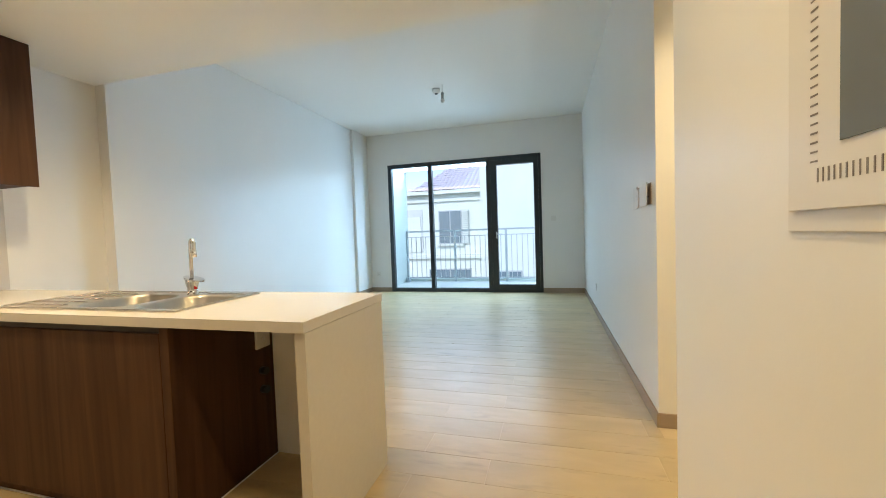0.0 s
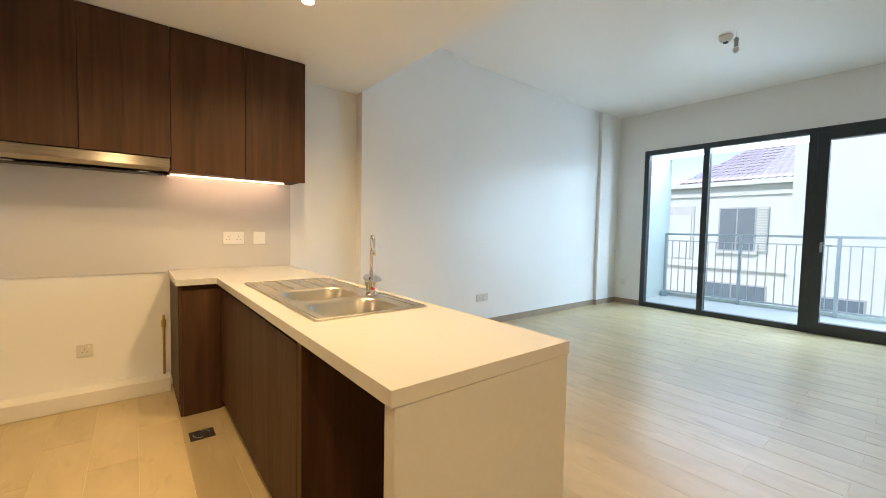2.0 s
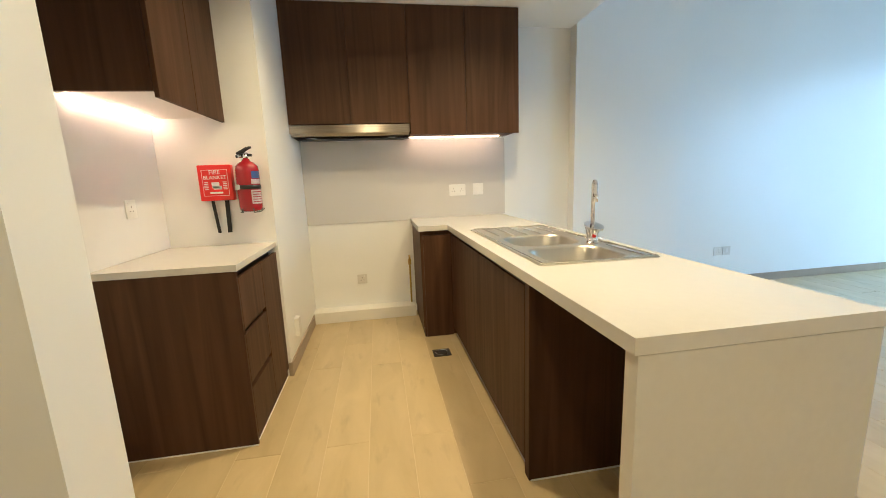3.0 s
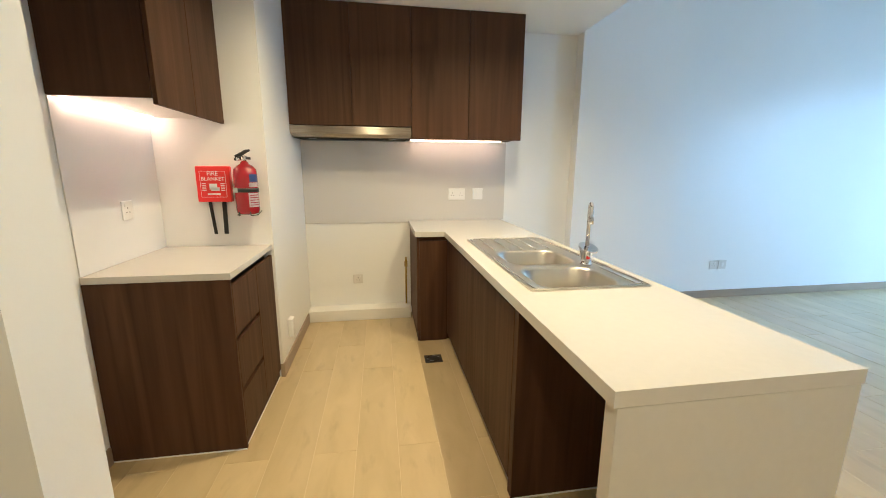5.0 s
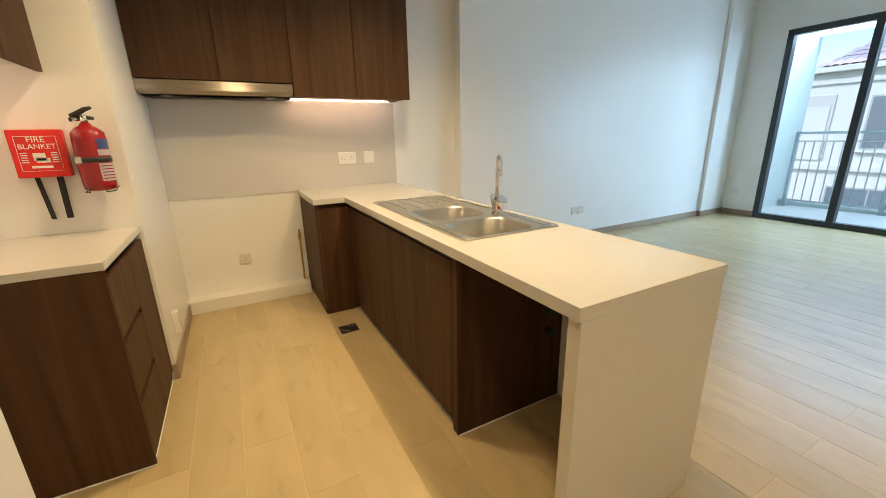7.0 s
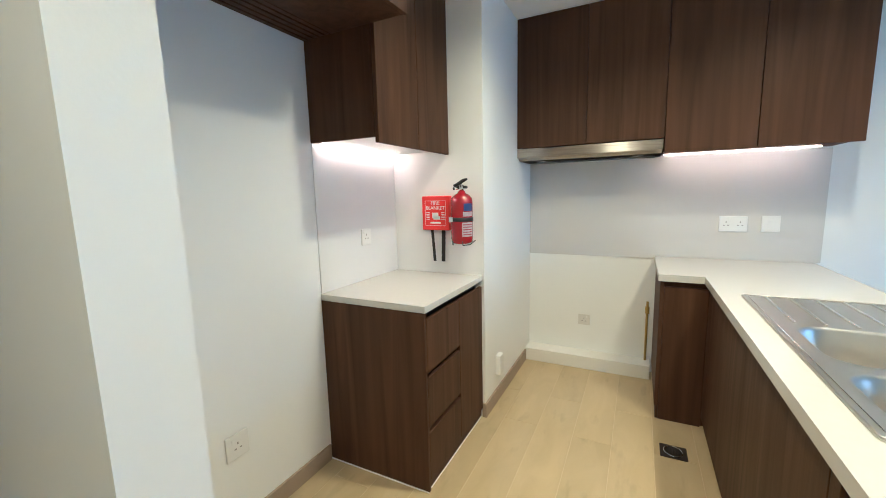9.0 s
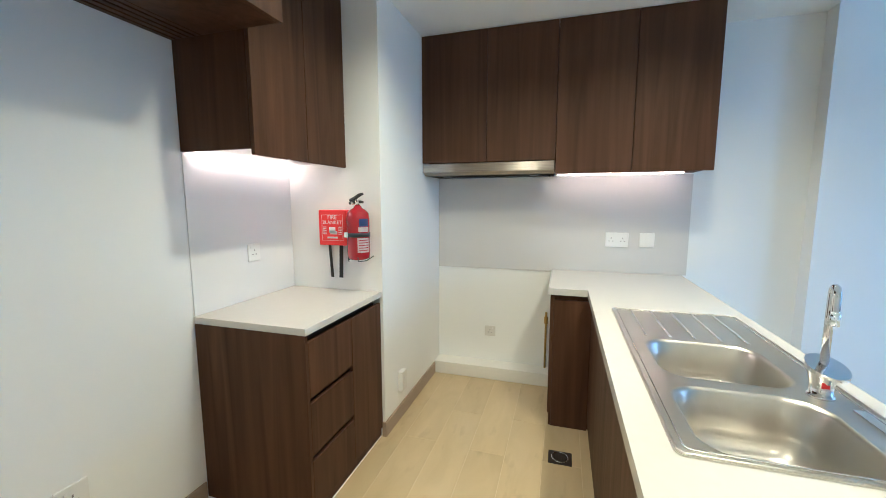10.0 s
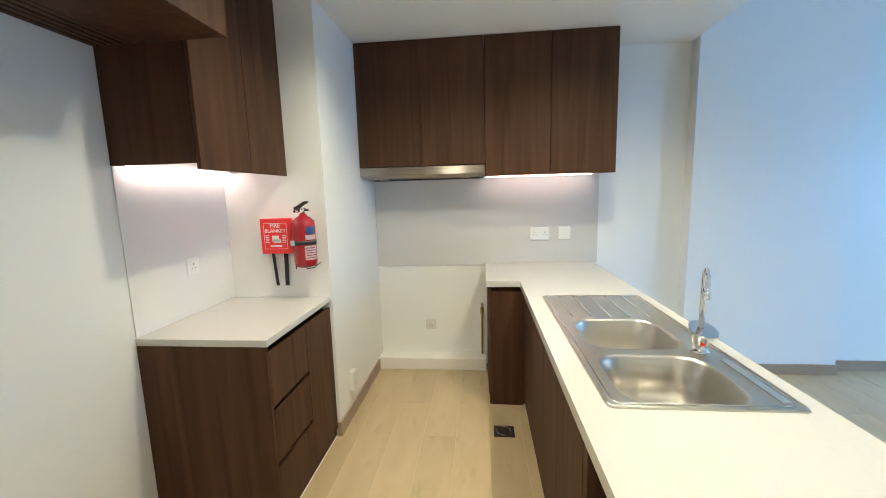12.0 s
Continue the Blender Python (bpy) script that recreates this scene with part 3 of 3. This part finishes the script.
def niche():
    c = thing("drawer_cabinet", (-2.46, -0.2, 0), "walnut laminate base cabinet with drawers and door", "cabinet")
    bpart("body", (-2.810, -2.127, -0.498, 0.055, 0.05, 0.868), M_DARK, c, "carcass coloured as shade behind the fronts", 0)
    bpart("side_panel", (-2.126, -2.108, -0.498, 0.099, 0.0, 0.870), M_WOOD, c)
    bpart("kickboard", (-2.810, -2.127, 0.070, 0.088, 0.0, 0.050), M_WOOD, c)
    for z0, z1 in ((0.055, 0.292), (0.318, 0.560), (0.586, 0.836)):
        door_front(c, "drawer", (-2.480, -2.129, 0.079, 0.099, z0, z1))
    door_front(c, "door", (-2.810, -2.484, 0.079, 0.099, 0.055, 0.836))
    bpart("sealant", (-2.80, -2.127, 0.0885, 0.0925, 0.0, 0.004), M_WHITE, c, "white sealant line along the floor", 0)
    bpart("sealant", (-2.1075, -2.103, -0.498, 0.099, 0.0, 0.005), M_WHITE, c, "white sealant line along the floor", 0)
    w = thing("niche_worktop", (-2.46, -0.2, 0.871), "white quartz worktop in the niche", "worktop")
    bpart("slab", (-2.811, -2.108, -0.499, 0.104, 0.871, 0.903), M_STONE, w, bevel=0.002)
    u = thing("wall_cabinet", (-2.46, -0.3, 1.64), "dark walnut wall cabinet above the niche worktop", "cabinet")
    bpart("body", (-2.810, -2.128, -0.498, -0.121, 1.653, 2.574), M_WOOD, u, bevel=0)
    bpart("side_panel", (-2.1275, -2.109, -0.498, -0.121, 1.645, 2.574), M_WOOD, u)
    bpart("base", (-2.810, -2.128, -0.498, -0.122, 1.645, 1.652), M_PLASTIC, u, "white underside", 0)
    for a, b in ((-2.810, -2.461), (-2.459, -2.110)):
        door_front(u, "door", (a + 0.001, b - 0.001, -0.119, -0.100, 1.620, 2.572))
    bpart("led_strip", (-2.79, -2.15, -0.474, -0.458, 1.638, 1.6445), M_LEDS, u, "glowing led strip", 0.002)
    f = thing("fridge_cabinet", (-1.6, -0.2, 2.10), "dark walnut cabinet bridging the fridge space", "cabinet")
    bpart("body", (-2.108, -1.079, -0.33, 0.048, 2.105, 2.574), M_WOOD, f, bevel=0)
    for k in range(5):
        y = -0.498 + k * 0.035
        bpart("grille_slat", (-2.108, -1.079, y, y + 0.024, 2.105, 2.122), M_WOOD, f, bevel=0.001)
    # Shade above the slats is put into this block's colour.
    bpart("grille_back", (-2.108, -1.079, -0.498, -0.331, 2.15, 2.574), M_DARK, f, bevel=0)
    for a, b in ((-2.108, -1.594), (-1.592, -1.079)):
        door_front(f, "door", (a + 0.001, b - 0.001, 0.049, 0.068, 2.100, 2.572))


def splashbacks():
    s = thing("splashback", (XK, 1.0, 0.9), "glossy grey glass splashback on the kitchen wall", "splashback")
    bm = slab(bmesh.new(), [(YP + 0.001, 0.883), (1.038, 0.883), (1.038, 0.901), (1.957, 0.901), (1.957, 1.612), (YP + 0.001, 1.612)], [], 0.0, 0.007)
    for v in bm.verts:
        v.co = (XK + v.co.z, v.co.x, v.co.y)
    bmesh.ops.recalc_face_normals(bm, faces=bm.faces[:])
    part("panel", bm, M_SPLASH, s)
    n = thing("splashback", (-2.46, YN, 0.9), "glossy white glass splashback in the niche", "splashback")
    bpart("panel", (-2.811, -2.112, -0.4995, -0.493, 0.904, 1.644), M_SPLASHW, n, bevel=0.001)


def socket(cx, cy, cz, normal, w, h, gangs=1, pins=True, label="white plastic wall socket", deep=0.010, body=M_PLASTIC):
    """A wall plate at that place, on a wall that faces the given way."""
    t = thing("socket" if pins else "switch", (cx, cy, cz), label, "socket" if pins else "switch")
    ux = Vector((0, 1, 0)) if abs(normal[0]) else Vector((1, 0, 0))
    nv = Vector(normal)

    def plate(name, u0, u1, z0, z1, d0, d1, mat, parent, bevel):
        a = Vector((cx, cy, cz)) + ux * u0 + nv * d0
        b = Vector((cx, cy, cz)) + ux * u1 + nv * d1
        lo, hi = [min(p, q) for p, q in zip(a, b)], [max(p, q) for p, q in zip(a, b)]
        return bpart(name, (lo[0], hi[0], lo[1], hi[1], cz + z0, cz + z1), mat, parent, "", bevel)

    p = plate("plate", -w / 2, w / 2, -h / 2, h / 2, 0.0005, deep, body, t, 0.003)
    for g in range(gangs):
        c = (g - (gangs - 1) / 2) * w / gangs
        if pins:
            for du, dz, pw, ph in ((0, 0.012, 0.005, 0.010), (-0.012, -0.010, 0.009, 0.005), (0.012, -0.010, 0.009, 0.005)):
                plate("pin_hole", c + du - pw / 2, c + du + pw / 2, dz - ph / 2, dz + ph / 2, deep - 0.001, deep + 0.0006, M_PIN, p, 0)
            plate("rocker", c + 0.016, c + 0.026, 0.020, 0.034, deep - 0.001, deep + 0.003, M_PLASTIC, p, 0.001)
        else:
            plate("rocker", c - 0.014, c + 0.014, -0.022, 0.022, deep - 0.001, deep + 0.003, M_PLASTIC, p, 0.001)
    return t


def sockets():
    socket(XK + 0.007, 1.492, 1.144, (1, 0, 0), 0.157, 0.105, 2, True, "white double socket on the grey splashback")
    socket(XK + 0.007, 1.692, 1.146, (1, 0, 0), 0.098, 0.105, 1, False, "white switch plate on the grey splashback")
    socket(XK, 0.560, 0.357, (1, 0, 0), 0.088, 0.086, 1, True, "greyish white socket low on the cooker space wall", body=M_PLATE)
    socket(-2.485, YN + 0.007, 1.155, (0, 1, 0), 0.085, 0.095, 1, True, "white socket on the niche splashback", 0.008)
    socket(-3.040, YP, 0.260, (0, 1, 0), 0.070, 0.13, 1, False, "white isolator switch low on the pier", 0.035)
    socket(-1.590, YN, 0.400, (0, 1, 0), 0.100, 0.105, 1, True, "white socket low in the fridge space")
    socket(XB, 4.335, 0.372, (1, 0, 0), 0.095, 0.095, 1, True, "greyish white socket low on the living room wall", body=M_PLATE)
    socket(XB, 4.443, 0.372, (1, 0, 0), 0.095, 0.095, 1, False, "greyish white blank plate beside a socket", body=M_PLATE)
    socket(XR, 5.80, 0.38, (-1, 0, 0), 0.095, 0.095, 1, True, "white socket low on the side wall")
    socket(-0.055, YW, 1.40, (0, -1, 0), 0.095, 0.095, 1, False, "white switch beside the balcony door")
    socket(-3.655, YW, 0.37, (0, -1, 0), 0.095, 0.095, 1, True, "white socket beside the balcony glazing")
    loose_switches()


def loose_switches():
    """Switch plates that hang loose, proud of the wall, before a flat brown sheet."""
    p = thing("light_switch", (XR, 2.94, 1.395), "white light switch plates hanging loose and proud of the wall", "switch")
    # Thin brown sheet: warm light on the plates' near edges, put into colour.
    bpart("wall_box", (XR - 0.004, XR, 2.716, 3.07, 1.330, 1.460), M_WARM_EDGE, p, "flat brown sheet coloured as warm-lit plate edges", 0.001)
    for y0, y1, z0, z1, lean, deep in ((2.725, 2.825, 1.322, 1.462, 0.010, 0.030), (2.842, 2.938, 1.322, 1.452, 0.012, 0.024),
                                       (2.956, 3.046, 1.320, 1.440, 0.014, 0.028), (3.085, 3.205, 1.318, 1.470, 0.0, 0.010)):
        bm = box(bmesh.new(), XR - deep, XR - deep + 0.008, y0, y1, z0, z1, 0.002)
        for v in bm.verts:
            v.co.y -= lean * (v.co.z - z0) / (z1 - z0)
        plate = part("plate", bm, M_PLASTIC, p)
        ym = (y0 + y1) / 2
        bpart("rocker", (XR - deep - 0.003, XR - deep - 0.0005, ym - 0.016, ym + 0.016, z0 + 0.04, z0 + 0.09), M_PLASTIC, plate, "", 0.001)
        if lean:
            bpart("cable", (XR - deep + 0.009, XR - 0.0045, ym - 0.006, ym + 0.006, z0 + 0.05, z0 + 0.062), M_BLACK, p, "short dark cable tail", 0.001)


def lettering(text, size, parent, place, mat, name="lettering"):
    """Raised letters facing +x, centred on the place."""
    c = bpy.data.curves.new(name, "FONT")
    c.body, c.size, c.align_x, c.align_y, c.extrude = text, size, "CENTER", "CENTER", 0.0006
    tmp = bpy.data.objects.new(name, c)
    scene.collection.objects.link(tmp)
    me = bpy.data.meshes.new_from_object(tmp.evaluated_get(bpy.context.evaluated_depsgraph_get()))
    bpy.data.objects.remove(tmp)
    me.transform(Matrix.Translation(Vector(place) - ORIGIN[parent.name]) @ Euler((radians(90), 0, radians(90))).to_matrix().to_4x4())
    me.materials.clear()
    me.materials.append(mat)
    ob = new(name, me)
    ob.parent = parent
    return ob


def fire_gear():
    xw = XN
    b = thing("fire_blanket", (xw, -0.18, 1.172), "red wall-mounted fire blanket box with black pull straps", "fire blanket")
    y0, y1, z0, z1, xf = -0.272, -0.088, 1.172, 1.379, xw + 0.042
    bpart("case", (xw, xf, y0, y1, z0, z1), M_REDP, b, "red plastic case", 0.006, 3)
    bm = bmesh.new()
    for q in ((y0 + 0.022, y1 - 0.022, z0 + 0.028, z0 + 0.0295), (y0 + 0.022, y1 - 0.022, z1 - 0.0295, z1 - 0.028),
              (y0 + 0.022, y0 + 0.0235, z0 + 0.028, z1 - 0.028), (y1 - 0.0235, y1 - 0.022, z0 + 0.028, z1 - 0.028)):
        box(bm, xf, xf + 0.0008, *q)
    part("printed_border", bm, M_WHITE, b, "white printed border")
    lettering("FIRE", 0.034, b, (xf + 0.0002, (y0 + y1) / 2, 1.336), M_WHITE)
    lettering("BLANKET", 0.030, b, (xf + 0.0002, (y0 + y1) / 2, 1.306), M_WHITE)
    bm = bmesh.new()
    box(bm, xf, xf + 0.0008, -0.202, -0.160, 1.245, 1.279)
    box(bm, xf, xf + 0.0008, -0.194, -0.148, 1.237, 1.257)
    for k in range(5):
        box(bm, xf, xf + 0.0008, -0.242, -0.220, 1.237 + k * 0.010, 1.241 + k * 0.010)
        box(bm, xf, xf + 0.0008, -0.140, -0.118, 1.237 + k * 0.010, 1.241 + k * 0.010)
    box(bm, xf, xf + 0.0008, -0.215, -0.145, 1.213, 1.223)
    part("printed_picture", bm, M_WHITE, b, "white printed instructions")
    for y, lean, half in ((-0.218, 0.020, 0.009), (-0.140, 0.0, 0.012)):
        bm = box(bmesh.new(), xw + 0.014, xw + 0.017, y - half, y + half, 0.979, 1.171)
        for v in bm.verts:
            if v.co.z < 1.1:
                v.co.y += lean
                v.co.x += 0.012
        part("pull_strap", bm, M_STRAP, b, "black webbing pull strap")
    e = thing("fire_extinguisher", (xw + 0.085, 0.014, 1.088), "red fire extinguisher on a wall bracket", "extinguisher")
    cx, cy, r = xw + 0.085, 0.014, 0.063
    prof = [(0.0, 1.106), (0.045, 1.104), (0.060, 1.112), (r, 1.133), (r, 1.333), (0.060, 1.363), (0.042, 1.383), (0.024, 1.392), (0.020, 1.403)]
    bm = bmesh.new()
    tube(bm, [(cx, cy, z) for _, z in prof[1:]], [q for q, _ in prof[1:]], 32)
    part("cylinder", bm, M_RED, e, "glossy red cylinder")
    bm = bmesh.new()
    tube(bm, [(cx, cy, 1.403), (cx, cy, 1.438)], 0.015, 16)
    tube(bm, [(cx - 0.03, cy, 1.420), (cx + 0.012, cy - 0.035, 1.420)], 0.009, 12)
    part("valve", bm, M_CHROME, e, "metal valve")
    bm = bmesh.new()
    tube(bm, [(cx + 0.005, cy - 0.045, 1.433), (cx, cy - 0.012, 1.448), (cx, cy + 0.012, 1.463), (cx, cy + 0.036, 1.470)], [0.008, 0.011, 0.010, 0.006], 10)
    tube(bm, [(cx, cy - 0.05, 1.418), (cx, cy + 0.0, 1.428), (cx, cy + 0.036, 1.424)], [0.009, 0.010, 0.007], 10)
    part("lever", bm, M_BLACK, e, "black squeeze lever")
    bm = bmesh.new()
    tube(bm, [(cx, cy, 1.233), (cx, cy, 1.256)], r + 0.0025, 32)
    part("strap", bm, M_BLACK, e, "black retaining strap")
    bm = box(bmesh.new(), cx + 0.045, cx + 0.060, cy - 0.056, cy - 0.030, 1.230, 1.260, 0.003)
    part("buckle", bm, M_CHROME, e, "metal buckle")

    def wrap(name, a0, a1, z0, z1, mat, label, lift=0.0):
        bm = bmesh.new()
        n = 10
        lo, hi = [], []
        for k in range(n + 1):
            a = radians(a0 + (a1 - a0) * k / n)
            for lst, z in ((lo, z0), (hi, z1)):
                lst.append(bm.verts.new((cx + (r + 0.0012 + lift) * math.cos(a), cy + (r + 0.0012 + lift) * math.sin(a), z)))
        for k in range(n):
            bm.faces.new((lo[k], lo[k + 1], hi[k + 1], hi[k])).smooth = True
        return part(name, bm, mat, e, label)

    wrap("blue_label", 34, 86, 1.292, 1.334, M_BLUE, "blue printed band")
    wrap("white_label", 30, 88, 1.262, 1.288, M_LABEL, "white printed label")
    wrap("white_label", 24, 88, 1.148, 1.228, M_LABEL, "white printed instruction label")
    for k in range(5):
        wrap("printed_line", 30, 82, 1.158 + k * 0.014, 1.162 + k * 0.014, M_RED, "red printed line", 0.0008)
    bpart("bracket", (xw, xw + 0.02, cy - 0.015, cy + 0.015, 1.20, 1.34), M_BLACK, e, "black wall bracket", 0.001)
    for s in (-1, 1):
        bm = bmesh.new()
        tube(bm, [(xw + 0.004, cy + s * 0.05, 1.113), (cx + 0.02, cy + s * 0.055, 1.100), (cx + 0.06, cy + s * 0.03, 1.100), (cx + 0.065, cy + s * 0.03, 1.123)], 0.003, 8)
        part("wire_support", bm, M_BLACK, e, "black bent wire support")


def small_kitchen_things():
    d = thing("floor_drain", (-2.905, 1.139, 0), "square chrome floor drain cover in the tiles", "drain")
    bm = slab(bmesh.new(), rounded(-2.962, -2.848, 1.075, 1.202, 0.004), [], 0.0005, 0.004)
    part("cover", bm, M_DRAIN, d)
    bm = bmesh.new()
    ring = [(-2.905 + 0.044 * math.cos(k * math.tau / 28), 1.138 + 0.044 * math.sin(k * math.tau / 28), 0.006) for k in range(29)]
    tube(bm, ring, 0.0035, 8, False)
    part("ring", bm, M_CHROME, d, "bright chrome ring")
    bm = bmesh.new()
    tube(bm, [(-2.905, 1.145, 0.0041), (-2.905, 1.145, 0.0055)], 0.042, 24)
    g = part("grate", bm, M_DRAIN, d, "round dull steel grate")
    for k in range(-2, 3):
        bpart("slot", (-2.933, -2.877, 1.136 + k * 0.014, 1.141 + k * 0.014, 0.0056, 0.0062), M_BLACK, g, "", 0)
    p = thing("gas_pipe", (-3.86, 1.008, 0.09), "thin brass gas pipe with valve on the wall", "pipe")
    bm = bmesh.new()
    tube(bm, [(-3.865, 1.008, 0.104), (-3.865, 1.008, 0.56)], 0.0085, 12)
    part("pipe", bm, M_BRASS, p)
    bm = bmesh.new()
    tube(bm, [(-3.865, 1.008, 0.47), (-3.865, 1.008, 0.52)], 0.015, 12)
    box(bm, -3.855, -3.835, 1.0, 1.016, 0.49, 0.55, 0.003)
    part("valve", bm, M_BRASS, p, "brass valve")


def ceiling_things():
    for x, y, _ in DOWNLIGHTS:
        d = thing("downlight", (x, y, ZK), "round recessed warm ceiling downlight", "lamp", "kitchen downlights")
        bm = bmesh.new()
        tube(bm, [(x, y, ZK - 0.0005), (x, y, ZK - 0.006)], [0.05, 0.046], 28)
        part("ring", bm, M_PLASTIC, d)
        bm = bmesh.new()
        tube(bm, [(x, y, ZK - 0.0062), (x, y, ZK - 0.008)], 0.034, 24)
        part("diffuser", bm, M_LAMP, d, "glowing diffuser")
    s = thing("smoke_detector", (-1.67, 5.62, ZL), "white round smoke detector on the ceiling", "detector")
    bm = bmesh.new()
    tube(bm, [(-1.67, 5.62, ZL), (-1.67, 5.62, ZL - 0.02), (-1.67, 5.62, ZL - 0.045), (-1.67, 5.62, ZL - 0.06)], [0.062, 0.062, 0.05, 0.03], 28)
    part("body", bm, M_PLASTIC, s)
    bm = bmesh.new()
    tube(bm, [(-1.67, 5.62, ZL - 0.0605), (-1.67, 5.62, ZL - 0.066)], 0.024, 20)
    part("sensor", bm, M_BLACK, s, "dark sensor")
    p = thing("lamp_holder", (-1.535, 5.46, ZL), "bare lamp holder hanging on a short cable", "lamp")
    x, y = -1.535, 5.46
    bm = bmesh.new()
    tube(bm, [(x, y, ZL), (x, y, 3.15)], 0.004, 8)
    part("cable", bm, M_PLASTIC, p, "thin white cable")
    bm = bmesh.new()
    tube(bm, [(x, y, 3.17), (x, y, 3.15), (x, y, 3.14), (x, y, 3.08)], [0.012, 0.024, 0.018, 0.018], 18)
    part("holder", bm, M_RAIL, p, "grey plastic lamp holder")
    bm = bmesh.new()
    tube(bm, [(x, y, 3.08), (x, y, 3.06), (x, y, 3.035), (x, y, 3.02)], [0.015, 0.028, 0.024, 0.010], 18)
    part("bulb", bm, M_PLASTIC, p, "unlit white bulb")


def meter_cupboard():
    c = thing("distribution_board", (XH, 0.6, 1.185), "white metal distribution board with vent slots", "electrical panel")
    x = XH
    bpart("surround", (x - 0.006, x - 0.0005, 0.22, 0.826, 1.181, 2.02), M_PLASTIC, c, "", 0.002)
    d = bpart("door", (x - 0.013, x - 0.007, 0.235, 0.811, 1.212, 1.99), M_PLASTIC, c, "white metal door with tinted window", 0.0015)
    bpart("window", (x - 0.0155, x - 0.0132, 0.385, 0.697, 1.296, 1.93), M_METER, d, "grey tinted window", 0.001)
    for k in range(40):
        bpart("slot", (x - 0.0138, x - 0.0131, 0.742, 0.757, 1.277 + k * 0.0128, 1.2795 + k * 0.0128), M_PIN, d, "", 0)
    for k in range(32):
        bpart("slot", (x - 0.0138, x - 0.0131, 0.740 - k * 0.0108, 0.7425 - k * 0.0108, 1.249, 1.268), M_PIN, d, "", 0)


peninsula()
sink()
faucet()
upper_cabinets()
hood()
niche()
splashbacks()
sockets()
fire_gear()
small_kitchen_things()
ceiling_things()
meter_cupboard()


# ---- floor tiles ----
def planks():
    """Wood-look tiles laid along x in rows, every other row shifted by a third."""
    rng = random.Random(4)
    pitch, length, gap = 0.205, 1.205, 0.0026
    shared = {}
    k = -15
    while k * pitch < YW:
        ya, yb = max(k * pitch + 0.02, -3.0), min((k + 1) * pitch + 0.02, YW)
        shift = -2.015 if k % 2 == 0 else -1.63
        if k % 4 == 1:
            shift -= 0.02
        left, right = (-0.932, XH) if yb < YN else ((XK, XR) if yb > 2.6 else (XK, 2.0 if yb > 1.42 else XH))
        i = -6
        while shift + i * length < right:
            xa, xb = max(shift + i * length, left), min(shift + (i + 1) * length, right)
            i += 1
            if xb - xa < 0.02 or yb - ya < 0.02:
                continue
            key = (round(xb - xa, 3), round(yb - ya, 3))
            if key not in shared:
                w, d = (xb - xa) / 2 - gap / 2, (yb - ya) / 2 - gap / 2
                shared[key] = mesh_of("plank", box(bmesh.new(), -w, w, -d, d, -0.004, 0.004, 0.0007, 1), M_PLANK)
            p = new("plank", shared[key])
            p.parent = floor
            p.location = ((xa + xb) / 2, (ya + yb) / 2, -0.0043 + rng.uniform(-0.0003, 0.0003))
        k += 1


planks()
